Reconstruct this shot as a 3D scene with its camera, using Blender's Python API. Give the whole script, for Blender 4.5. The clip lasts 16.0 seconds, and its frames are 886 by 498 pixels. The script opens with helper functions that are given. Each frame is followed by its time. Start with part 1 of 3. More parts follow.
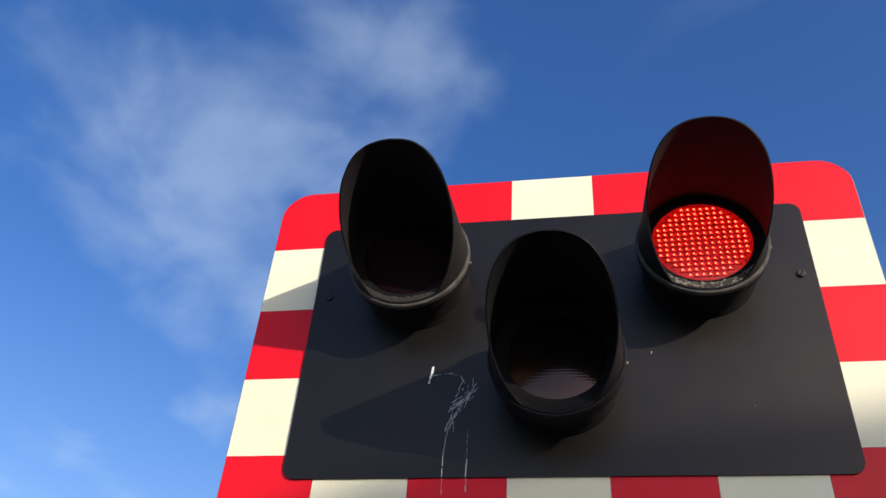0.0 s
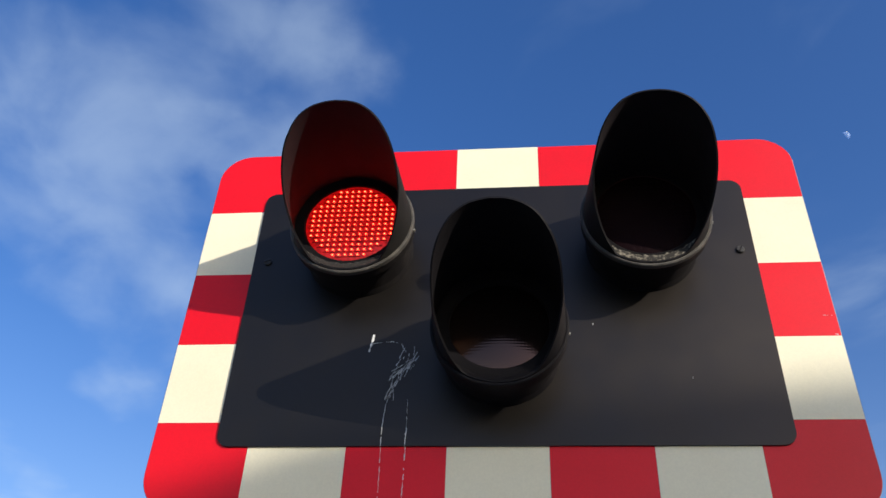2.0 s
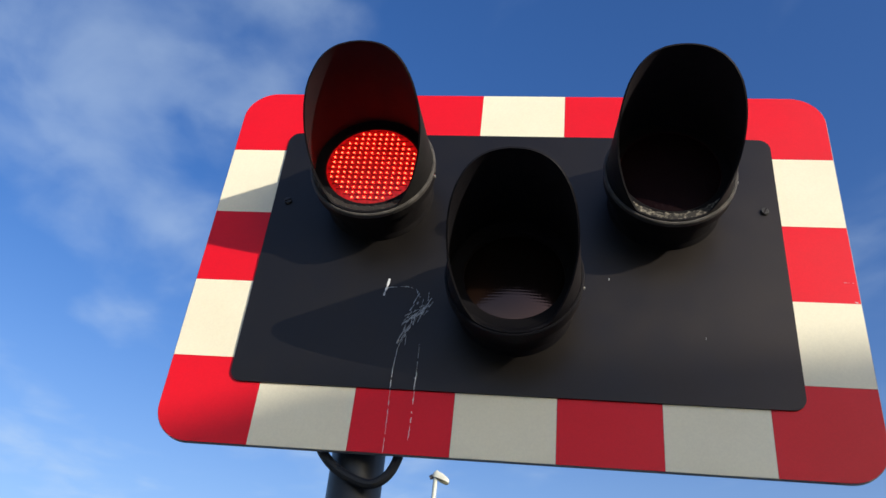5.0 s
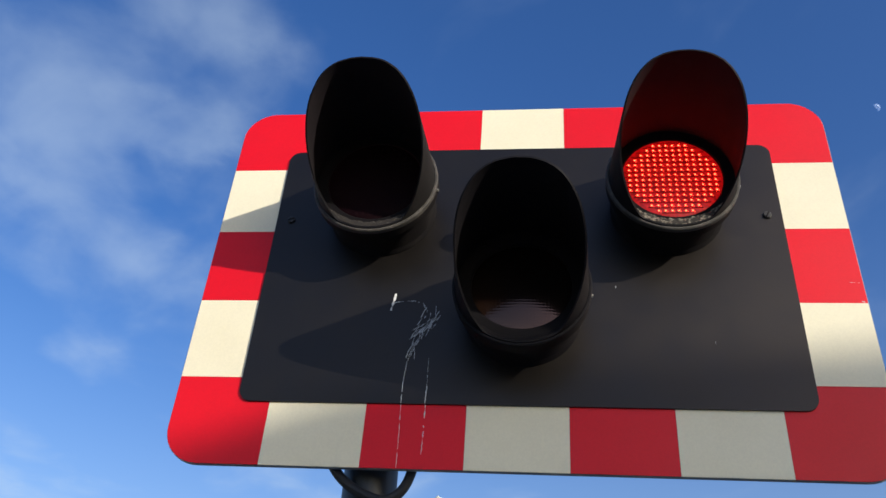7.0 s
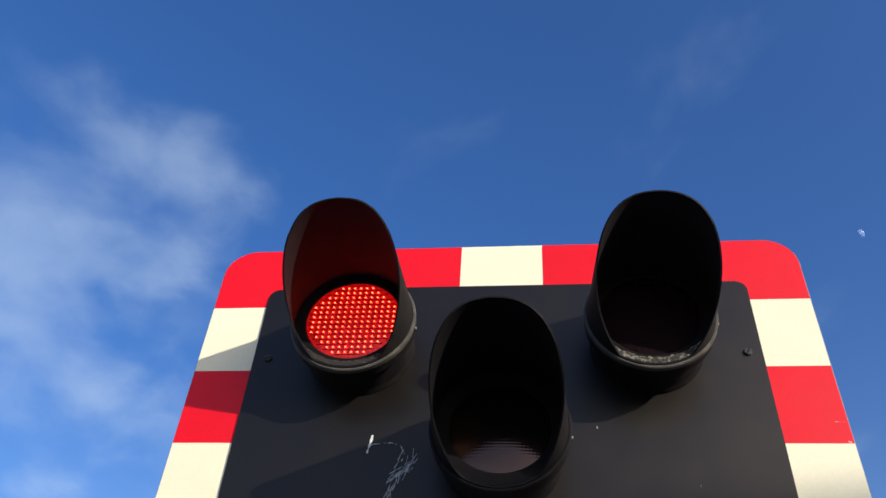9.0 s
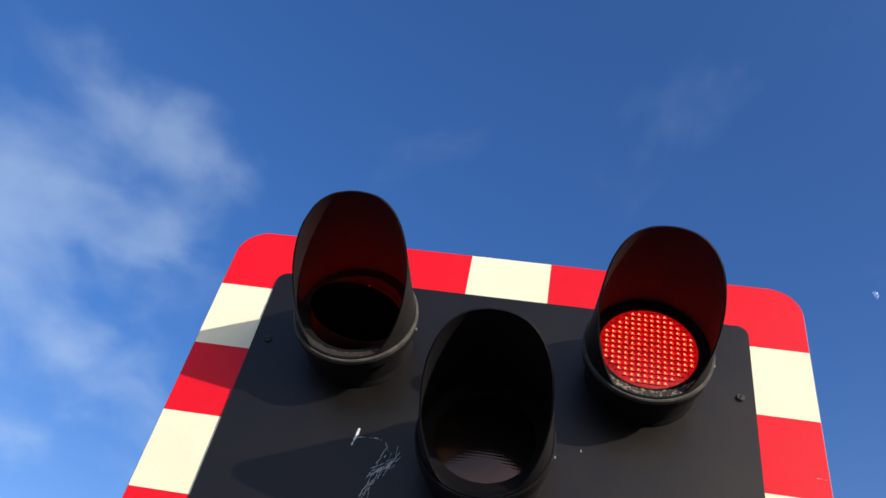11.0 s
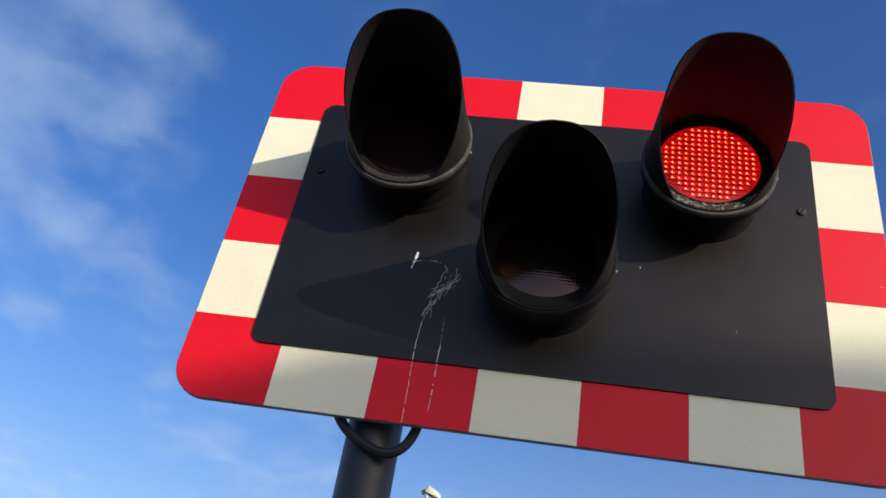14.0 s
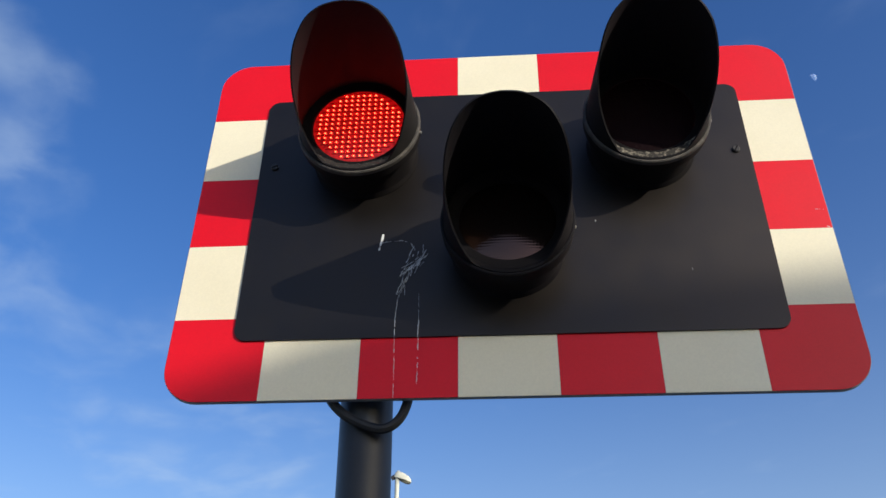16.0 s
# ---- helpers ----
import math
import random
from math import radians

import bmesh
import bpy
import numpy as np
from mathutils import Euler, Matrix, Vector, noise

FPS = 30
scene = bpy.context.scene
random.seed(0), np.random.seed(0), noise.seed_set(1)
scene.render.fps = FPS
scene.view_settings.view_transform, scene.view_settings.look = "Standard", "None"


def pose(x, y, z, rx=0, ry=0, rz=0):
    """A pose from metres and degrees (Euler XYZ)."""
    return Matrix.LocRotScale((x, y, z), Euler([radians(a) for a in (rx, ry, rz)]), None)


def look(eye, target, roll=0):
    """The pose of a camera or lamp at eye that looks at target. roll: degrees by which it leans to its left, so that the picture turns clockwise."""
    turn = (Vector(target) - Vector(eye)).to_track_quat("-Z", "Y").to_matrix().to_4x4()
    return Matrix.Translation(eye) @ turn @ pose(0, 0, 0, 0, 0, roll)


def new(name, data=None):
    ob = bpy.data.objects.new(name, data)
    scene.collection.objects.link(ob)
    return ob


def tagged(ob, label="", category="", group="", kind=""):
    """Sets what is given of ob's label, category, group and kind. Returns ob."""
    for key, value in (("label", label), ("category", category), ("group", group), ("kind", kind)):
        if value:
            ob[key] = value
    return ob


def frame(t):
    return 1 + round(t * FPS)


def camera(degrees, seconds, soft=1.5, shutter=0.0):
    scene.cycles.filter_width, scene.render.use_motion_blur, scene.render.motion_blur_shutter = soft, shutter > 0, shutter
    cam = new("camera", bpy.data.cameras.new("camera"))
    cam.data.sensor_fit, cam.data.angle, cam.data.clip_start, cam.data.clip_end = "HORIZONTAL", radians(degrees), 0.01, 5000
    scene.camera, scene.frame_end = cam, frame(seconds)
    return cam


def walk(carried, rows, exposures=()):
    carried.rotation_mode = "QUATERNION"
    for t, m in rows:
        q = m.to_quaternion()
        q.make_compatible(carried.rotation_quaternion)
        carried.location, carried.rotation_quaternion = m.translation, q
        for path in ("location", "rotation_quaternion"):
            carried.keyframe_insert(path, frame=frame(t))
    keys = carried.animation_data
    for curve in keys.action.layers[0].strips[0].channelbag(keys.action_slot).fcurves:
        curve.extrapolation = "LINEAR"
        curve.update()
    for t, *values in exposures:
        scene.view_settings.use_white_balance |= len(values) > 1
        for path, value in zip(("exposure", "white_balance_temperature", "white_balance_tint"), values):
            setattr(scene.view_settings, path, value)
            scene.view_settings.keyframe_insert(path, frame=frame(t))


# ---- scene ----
cam = camera(55.0, 16.0)
PATH = [
    (0, (0.07, -1.31, 1.679), (-0.269, 0.226, 2.915), 4.6),
    (0.5, (0.061, -1.315, 1.677), (-0.252, 0.235, 2.902), 4.2),
    (1, (0.055, -1.31, 1.675), (-0.229, 0.25, 2.894), 4.0),
    (1.5, (0.05, -1.298, 1.675), (-0.148, 0.283, 2.883), 2.9),
    (1.7, (0.050, -1.291, 1.676), (-0.126, 0.296, 2.881), 2.4),
    (2, (0.051, -1.284, 1.68), (-0.14, 0.305, 2.879), 2.7),
    (2.2, (0.050, -1.284, 1.683), (-0.175, 0.307, 2.874), 3.2),
    (2.5, (0.047, -1.284, 1.686), (-0.222, 0.312, 2.861), 3.7),
    (3, (0.047, -1.273, 1.679), (-0.279, 0.332, 2.827), 5.3),
    (3.5, (0.073, -1.266, 1.684), (-0.283, 0.347, 2.811), 7.4),
    (3.7, (0.082, -1.266, 1.686), (-0.261, 0.361, 2.797), 7.8),
    (4, (0.086, -1.27, 1.689), (-0.2, 0.381, 2.78), 8.0),
    (4.2, (0.082, -1.283, 1.692), (-0.164, 0.38, 2.775), 8.0),
    (6.3, (0.054, -1.279, 1.673), (-0.239, 0.37, 2.766), 4.4),
    (6.5, (0.05, -1.273, 1.67), (-0.22, 0.368, 2.781), 4.5),
    (7, (0.046, -1.274, 1.672), (-0.194, 0.356, 2.806), 4.6),
    (7.5, (0.034, -1.282, 1.674), (-0.206, 0.351, 2.804), 4.1),
    (8, (0.028, -1.286, 1.671), (-0.173, 0.344, 2.812), 3.6),
    (8.5, (0.06, -1.267, 1.674), (-0.148, 0.278, 2.927), 4.2),
    (8.7, (0.068, -1.270, 1.683), (-0.148, 0.235, 2.982), 4.4),
    (9, (0.071, -1.278, 1.695), (-0.147, 0.167, 3.06), 4.5),
    (9.2, (0.072, -1.281, 1.69), (-0.112, 0.147, 3.078), 5.3),
    (11.3, (0.077, -1.297, 1.686), (-0.207, 0.144, 3.044), 15.8),
    (11.5, (0.068, -1.303, 1.686), (-0.235, 0.153, 3.023), 17.4),
    (11.7, (0.055, -1.292, 1.673), (-0.257, 0.181, 2.989), 17.7),
    (12, (0.04, -1.269, 1.649), (-0.324, 0.222, 2.931), 17.9),
    (12.3, (0.032, -1.267, 1.659), (-0.376, 0.240, 2.909), 16.3),
    (12.5, (0.03, -1.267, 1.668), (-0.392, 0.239, 2.914), 15.7),
    (13, (0.04, -1.277, 1.673), (-0.311, 0.254, 2.912), 13.2),
    (13.5, (0.037, -1.243, 1.644), (-0.204, 0.359, 2.817), 10.1),
    (13.7, (0.034, -1.234, 1.637), (-0.211, 0.397, 2.768), 10.3),
    (14, (0.031, -1.232, 1.632), (-0.245, 0.404, 2.75), 11.2),
    (14.2, (0.040, -1.251, 1.626), (-0.245, 0.380, 2.747), 11.1),
    (14.5, (0.057, -1.307, 1.619), (-0.226, 0.316, 2.754), 9.0),
    (14.7, (0.053, -1.327, 1.625), (-0.221, 0.289, 2.772), 6.5),
    (15, (0.042, -1.332, 1.636), (-0.231, 0.273, 2.796), 4.0),
    (15.2, (0.037, -1.325, 1.633), (-0.226, 0.285, 2.790), 3.5),
    (15.5, (0.028, -1.303, 1.62), (-0.195, 0.338, 2.742), 2.5),
    (15.7, (0.014, -1.290, 1.608), (-0.165, 0.368, 2.712), 1.6),
    (16, (-0.014, -1.274, 1.588), (-0.139, 0.394, 2.685), 0.6),
]
EXPOSURES = [(0.0, 0.22), (2.5, 0.18), (4.0, 0.14), (6.5, 0.08), (8.0, 0.07), (9.1, 0.22), (11.5, 0.24), (12.5, 0.14), (13.5, 0.12), (16.0, 0.05)]
walk(cam, [(t, look(eye, target, roll)) for t, eye, target, roll in PATH], EXPOSURES)

# ---- light ----
SUN = Vector((1.2, -1.0, 0.46)).normalized()
SUN_EL = math.asin(SUN.z)
SUN_AZ = math.atan2(SUN.x, SUN.y)
world = bpy.data.worlds.new("sky")
scene.world = world
world.use_nodes = True
wn = world.node_tree.nodes
sky = wn.new("ShaderNodeTexSky")
sky.sky_type = "NISHITA"
sky.sun_disc = False
sky.sun_elevation, sky.sun_rotation = SUN_EL, SUN_AZ
sky.air_density, sky.dust_density, sky.ozone_density = 1.0, 2.0, 3.0
wn["Background"].inputs["Strength"].default_value = 0.186
vivid = wn.new("ShaderNodeHueSaturation")
vivid.inputs["Saturation"].default_value = 1.25
vivid.inputs["Hue"].default_value = 0.514
world.node_tree.links.new(sky.outputs[0], vivid.inputs["Color"])
world.node_tree.links.new(vivid.outputs[0], wn["Background"].inputs["Color"])

lamp = bpy.data.lights.new("sun", "SUN")
lamp.energy, lamp.angle, lamp.color = 5.0, radians(0.53), (1.0, 0.93, 0.80)
sun = new("sun", lamp)
sun.matrix_world = look(SUN * 60, (0, 0, 0))

# ---- materials ----
class Mat:
    """A node material on a Principled shader."""

    def __init__(self, name, color, rough=0.6, metal=0.0, coord="Object"):
        self.m = bpy.data.materials.new(name)
        self.m.use_nodes = True
        self.t = self.m.node_tree
        self.p = self.t.nodes["Principled BSDF"]
        self.p.inputs["Base Color"].default_value = (*color, 1)
        self.p.inputs["Roughness"].default_value = rough
        self.p.inputs["Metallic"].default_value = metal
        self.color, self.rough = color, rough
        self.xyz = self.node("ShaderNodeTexCoord").outputs[coord]

    def node(self, kind, operation="", interpolation_type="", rotation_type=""):
        n = self.t.nodes.new(kind)
        if operation:
            n.operation = operation
        if interpolation_type:
            n.interpolation_type = interpolation_type
        if rotation_type:
            n.rotation_type = rotation_type
        return n

    def link(self, a, b):
        self.t.links.new(a, b)

    def noise(self, scale, detail=4, rough=0.55, stretch=(1, 1, 1), turn=0.0, curl=0.0):
        mp = self.node("ShaderNodeMapping")
        mp.inputs["Scale"].default_value = stretch
        turned = self.node("ShaderNodeVectorRotate", rotation_type="Z_AXIS")
        turned.inputs["Angle"].default_value = radians(turn)
        self.link(self.xyz, turned.inputs["Vector"])
        self.link(turned.outputs[0], mp.inputs["Vector"])
        n = self.node("ShaderNodeTexNoise")
        n.inputs["Scale"].default_value, n.inputs["Detail"].default_value = scale, detail
        n.inputs["Roughness"].default_value, n.inputs["Distortion"].default_value = rough, curl
        self.link(mp.outputs[0], n.inputs["Vector"])
        return n.outputs["Fac"]

    def ramp(self, fac, stops):
        r = self.node("ShaderNodeValToRGB")
        while len(r.color_ramp.elements) < len(stops):
            r.color_ramp.elements.new(0.5)
        for e, (pos, c) in zip(r.color_ramp.elements, stops):
            e.position, e.color = pos, (*c, 1) if len(c) == 3 else c
        self.link(fac, r.inputs["Fac"])
        return r.outputs["Color"]

    def mix(self, fac, a, b, blend="MIX"):
        n = self.node("ShaderNodeMix")
        n.data_type, n.blend_type = "RGBA", blend
        for s, v in ((n.inputs["Factor"], fac), (n.inputs["A"], a), (n.inputs["B"], b)):
            if s.type == "RGBA" and s.name == "Factor":
                continue
            if isinstance(v, bpy.types.NodeSocket):
                self.link(v, s)
            else:
                s.default_value = v if isinstance(v, (int, float)) else (*v, 1)
        return n.outputs["Result"]

    def base(self, socket):
        self.link(socket, self.p.inputs["Base Color"])
        return self

    def bump(self, fac, depth, strength=1.0):
        b = self.node("ShaderNodeBump")
        b.inputs["Distance"].default_value, b.inputs["Strength"].default_value = depth, strength
        self.link(fac, b.inputs["Height"])
        self.link(b.outputs[0], self.p.inputs["Normal"])
        return self

    def gloss(self, fac, lo, hi):
        r = self.node("ShaderNodeMapRange")
        r.inputs["To Min"].default_value, r.inputs["To Max"].default_value = lo, hi
        self.link(fac, r.inputs["Value"])
        self.link(r.outputs[0], self.p.inputs["Roughness"])
        return self


def worn(name, color, dirt, rough=0.5, amount=0.5, fine=220.0, big=7.0, depth=0.0002, metal=0.0, coord="Object", grain_low=0.86):
    """Paint with broad grime, fine grain and uneven gloss."""
    m = Mat(name, color, rough, metal, coord)
    broad = m.ramp(m.noise(big, 5, 0.6), [(0.42, (0, 0, 0)), (0.75, (amount,) * 3)])
    grain = m.ramp(m.noise(fine, 3), [(0.35, (grain_low,) * 3), (0.65, (1.0,) * 3)])
    m.base(m.mix(1.0, m.mix(broad, color, dirt), grain, "MULTIPLY"))
    m.gloss(m.noise(big * 4, 4), rough - 0.08, rough + 0.12)
    m.bump(m.noise(fine, 3), depth)
    return m.m


WHITE = worn("white_sheeting", (0.90, 0.83, 0.625), (0.74, 0.67, 0.48), 0.42, 0.35, 300, 5, 0.00003, grain_low=0.96)
RED = worn("red_sheeting", (0.79, 0.0045, 0.014), (0.63, 0.005, 0.013), 0.38, 0.35, 300, 5, 0.00003, grain_low=0.96)
for sheet_mat, film_gloss in ((WHITE, 0.24), (RED, 0.34)):
    sheet_mat.node_tree.nodes["Principled BSDF"].inputs["Specular IOR Level"].default_value = film_gloss
BLACK = worn("black_panel_paint", (0.0052, 0.0050, 0.0054), (0.0080, 0.0076, 0.0078), 0.39, 0.6, 260, 4, 0.00008)
BLACK.node_tree.nodes["Principled BSDF"].inputs["Specular IOR Level"].default_value = 0.56
BLACK.node_tree.nodes["Principled BSDF"].inputs["Specular Tint"].default_value = (1.0, 0.83, 0.73, 1)
HOOD = worn("weathered_visor_plastic", (0.011, 0.0096, 0.0092), (0.027, 0.0235, 0.021), 0.72, 0.7, 180, 18, 0.0002)
INSIDE = worn("matt_black_visor_lining", (0.0125, 0.0088, 0.0110), (0.019, 0.0135, 0.0155), 0.8, 0.6, 200, 22, 0.0001)
# black plastic of the amber lamp and of the red visors' front edges
BLACK_PLASTIC = worn("black_lamp_plastic", (0.0092, 0.0078, 0.0094), (0.0145, 0.0125, 0.014), 0.6, 0.6, 180, 18, 0.0002)
LINING = worn("deep_black_visor_lining", (0.0068, 0.0056, 0.0072), (0.0098, 0.0084, 0.0102), 0.75, 0.6, 180, 18, 0.0002)
LINING.node_tree.nodes["Principled BSDF"].inputs["Specular IOR Level"].default_value = 0.15
BLACK_PLASTIC.node_tree.nodes["Principled BSDF"].inputs["Specular IOR Level"].default_value = 0.15
for dull in (HOOD, INSIDE):
    dull.node_tree.nodes["Principled BSDF"].inputs["Specular IOR Level"].default_value = 0.2
COLLAR = worn("dusty_collar_plastic", (0.0085, 0.0072, 0.0078), (0.022, 0.019, 0.018), 0.7, 0.8, 160, 25, 0.0002)
COLLAR.node_tree.nodes["Principled BSDF"].inputs["Specular IOR Level"].default_value = 0.15
# dusty, and paler than the collar so the colour carries the sunlit edge
RIM = worn("pale_sunlit_rim_plastic", (0.055, 0.049, 0.043), (0.13, 0.115, 0.10), 0.75, 0.8, 200, 40, 0.0002)
GRIME = worn("gritty_ledge_dirt", (0.028, 0.025, 0.022), (0.33, 0.29, 0.23), 0.9, 0.85, 900, 170, 0.0006)
for ramp in GRIME.node_tree.nodes:
    if ramp.bl_idname == "ShaderNodeValToRGB" and ramp.color_ramp.elements[0].position > 0.4:
        ramp.color_ramp.elements[0].position, ramp.color_ramp.elements[1].position = 0.49, 0.66
# darker version of the ledge dirt with fewer specks, for the left lamp
DARKGRIT = worn("dark_ledge_dirt", (0.022, 0.018, 0.017), (0.20, 0.18, 0.16), 0.9, 0.8, 900, 240, 0.0006)
for ramp in DARKGRIT.node_tree.nodes:
    if ramp.bl_idname == "ShaderNodeValToRGB" and ramp.color_ramp.elements[0].position > 0.4:
        ramp.color_ramp.elements[0].position, ramp.color_ramp.elements[1].position = 0.58, 0.72
POST = worn("black_post_paint", (0.020, 0.019, 0.021), (0.040, 0.037, 0.036), 0.42, 0.5, 150, 8, 0.0002)
HOSE = worn("black_rubber_hose", (0.010, 0.010, 0.011), (0.02, 0.019, 0.018), 0.6, 0.5, 200, 20, 0.0002)
STEEL = worn("dull_zinc_screw", (0.05, 0.047, 0.044), (0.025, 0.022, 0.02), 0.55, 0.6, 400, 90, 0.0001, 0.3)
BOARD = worn("grey_aluminium_back", (0.42, 0.42, 0.42), (0.30, 0.30, 0.29), 0.5, 0.5, 200, 6, 0.0001, 0.4)
SPLASH = worn("dried_white_dropping", (0.78, 0.77, 0.74), (0.45, 0.44, 0.42), 0.8, 0.7, 900, 120, 0.0003)
ZINC = worn("bright_zinc_screw", (0.62, 0.57, 0.46), (0.35, 0.31, 0.24), 0.35, 0.6, 400, 120, 0.0001, 0.8)
# darker olive for the lantern's underside: its shade is painted into the colour
UNDERSIDE = worn("shaded_olive_lantern_underside", (0.20, 0.20, 0.13), (0.13, 0.13, 0.09), 0.3, 0.5, 60, 6, 0.0003)
PALE = worn("pale_grey_lamp_paint", (0.62, 0.64, 0.56), (0.42, 0.42, 0.36), 0.5, 0.5, 60, 5, 0.0004)
DARKCAP = worn("dark_photocell_plastic", (0.06, 0.06, 0.065), (0.1, 0.1, 0.1), 0.5, 0.4, 60, 9, 0.0004)
ASPHALT = worn("pale_worn_concrete", (0.23, 0.21, 0.18), (0.18, 0.165, 0.14), 0.9, 0.7, 90, 0.4, 0.004)
BRICK = worn("brown_brick", (0.30, 0.17, 0.12), (0.22, 0.15, 0.12), 0.85, 0.7, 12, 0.8, 0.003)
SLATE = worn("grey_slate", (0.14, 0.14, 0.15), (0.10, 0.11, 0.10), 0.7, 0.7, 14, 0.9, 0.003)


def glowing(name, color, strength):
    m = Mat(name, (0.02, 0.002, 0.002), 0.4)
    m.p.inputs["Emission Color"].default_value = (*color, 1)
    m.p.inputs["Emission Strength"].default_value = strength
    return m


def lit_field():
    """The red field between the diodes: brighter and darker cells."""
    m = glowing("lit_red_field", (1.0, 0.006, 0.007), 1.0)
    r = m.node("ShaderNodeMapRange")
    r.inputs["From Min"].default_value, r.inputs["From Max"].default_value = 0.3, 0.7
    r.inputs["To Min"].default_value, r.inputs["To Max"].default_value = 0.16, 0.58
    m.link(m.noise(140, 3), r.inputs["Value"])
    m.link(r.outputs[0], m.p.inputs["Emission Strength"])
    return m.m


LIT = lit_field()
DIODE = glowing("lit_diode", (1.0, 0.021, 0.008), 33.0).m
LOUVRE = worn("red_lens_louvre", (0.20, 0.004, 0.005), (0.12, 0.004, 0.005), 0.6, 0.5, 300, 60, 0.0001)
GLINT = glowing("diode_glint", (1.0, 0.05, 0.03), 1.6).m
UNLIT = worn("unlit_red_lens", (0.0075, 0.0016, 0.0032), (0.012, 0.004, 0.005), 0.6, 0.6, 300, 40, 0.0002)
UNLIT.node_tree.nodes["Principled BSDF"].inputs["Specular IOR Level"].default_value = 0.06
AMBER = worn("unlit_amber_lens", (0.0065, 0.005, 0.0048), (0.009, 0.007, 0.0066), 0.09, 0.6, 300, 60, 0.00002)


def prisms(mat, pitch, depth):
    """Small regular lens cells as relief."""
    t = mat.node_tree
    v, g, u = t.nodes.new("ShaderNodeTexVoronoi"), t.nodes.new("ShaderNodeTexCoord"), t.nodes.new("ShaderNodeBump")
    v.inputs["Scale"].default_value, v.inputs["Randomness"].default_value = 1 / pitch, 0.0
    u.inputs["Distance"].default_value, u.inputs["Strength"].default_value = depth, 1.0
    u.invert = True
    t.links.new(g.outputs["Object"], v.inputs["Vector"])
    t.links.new(v.outputs["Distance"], u.inputs["Height"])
    t.links.new(u.outputs[0], t.nodes["Principled BSDF"].inputs["Normal"])


prisms(AMBER, 0.0056, 0.00015)
AMBER.node_tree.nodes["Principled BSDF"].inputs["IOR"].default_value = 2.2
AMBER.node_tree.nodes["Principled BSDF"].inputs["Specular Tint"].default_value = (1.0, 0.47, 0.29, 1)


def cloud_material(blobs):
    """Thin drifting cloud: soft patches broken up by noise, see-through between."""
    m = Mat("thin_cloud", (1, 1, 1))
    total = None
    warp = m.node("ShaderNodeTexNoise")
    warp.inputs["Scale"].default_value, warp.inputs["Detail"].default_value = 0.013, 6
    m.link(m.xyz, warp.inputs["Vector"])
    off = m.node("ShaderNodeVectorMath", operation="MULTIPLY_ADD")
    off.inputs[1].default_value, off.inputs[2].default_value = (100, 110, 0), (-50, -55, 0)
    m.link(warp.outputs["Color"], off.inputs[0])
    here = m.node("ShaderNodeVectorMath", operation="ADD")
    m.link(m.xyz, here.inputs[0])
    m.link(off.outputs[0], here.inputs[1])
    for x, y, rx, ry, d in blobs:
        a = m.node("ShaderNodeVectorMath", operation="SUBTRACT")
        a.inputs[1].default_value = (x, y, 0)
        m.link(here.outputs[0], a.inputs[0])
        b = m.node("ShaderNodeVectorMath", operation="MULTIPLY")
        b.inputs[1].default_value = (0.82 / rx, 0.82 / ry, 0)
        m.link(a.outputs[0], b.inputs[0])
        c = m.node("ShaderNodeVectorMath", operation="LENGTH")
        m.link(b.outputs[0], c.inputs[0])
        r = m.node("ShaderNodeMapRange", interpolation_type="SMOOTHSTEP")
        r.inputs["From Min"].default_value, r.inputs["From Max"].default_value = 0.0, 1.75
        r.inputs["To Min"].default_value, r.inputs["To Max"].default_value = d, 0.0
        m.link(c.outputs["Value"], r.inputs["Value"])
        if total is None:
            total = r.outputs[0]
        else:
            s = m.node("ShaderNodeMath", operation="ADD")
            m.link(total, s.inputs[0])
            m.link(r.outputs[0], s.inputs[1])
            total = s.outputs[0]
    tex = m.noise(0.0105, 7, 0.47, (1, 0.66, 1), -33, 0.3)
    lump = m.node("ShaderNodeMath", operation="MULTIPLY_ADD")
    lump.inputs[1].default_value, lump.inputs[2].default_value = 2.0, -1.22
    m.link(tex, lump.inputs[0])
    body = m.node("ShaderNodeMath", operation="MULTIPLY_ADD")
    body.inputs[1].default_value = 1.75
    m.link(total, body.inputs[0])
    m.link(lump.outputs[0], body.inputs[2])
    cut = m.node("ShaderNodeMapRange", interpolation_type="SMOOTHSTEP")
    for k, v in (("From Min", -0.06), ("From Max", 1.15), ("To Min", 0.0), ("To Max", 0.41)):
        cut.inputs[k].default_value = v
    m.link(body.outputs[0], cut.inputs["Value"])
    flat = m.node("ShaderNodeVectorMath", operation="LENGTH")
    m.link(m.xyz, flat.inputs[0])
    haze = m.node("ShaderNodeMapRange", interpolation_type="SMOOTHSTEP")
    for k, v in (("From Min", 450.0), ("From Max", 1900.0), ("To Min", 0.0), ("To Max", 0.29)):
        haze.inputs[k].default_value = v
    m.link(flat.outputs["Value"], haze.inputs["Value"])
    veil = m.node("ShaderNodeMath", operation="ADD")
    m.link(cut.outputs[0], veil.inputs[0])
    m.link(haze.outputs[0], veil.inputs[1])
    glow = m.node("ShaderNodeEmission")
    glow.inputs["Color"].default_value, glow.inputs["Strength"].default_value = (0.645, 0.80, 0.985, 1), 0.86
    clear = m.node("ShaderNodeBsdfTransparent")
    both = m.node("ShaderNodeMixShader")
    m.link(veil.outputs[0], both.inputs[0])
    m.link(clear.outputs[0], both.inputs[1])
    m.link(glow.outputs[0], both.inputs[2])
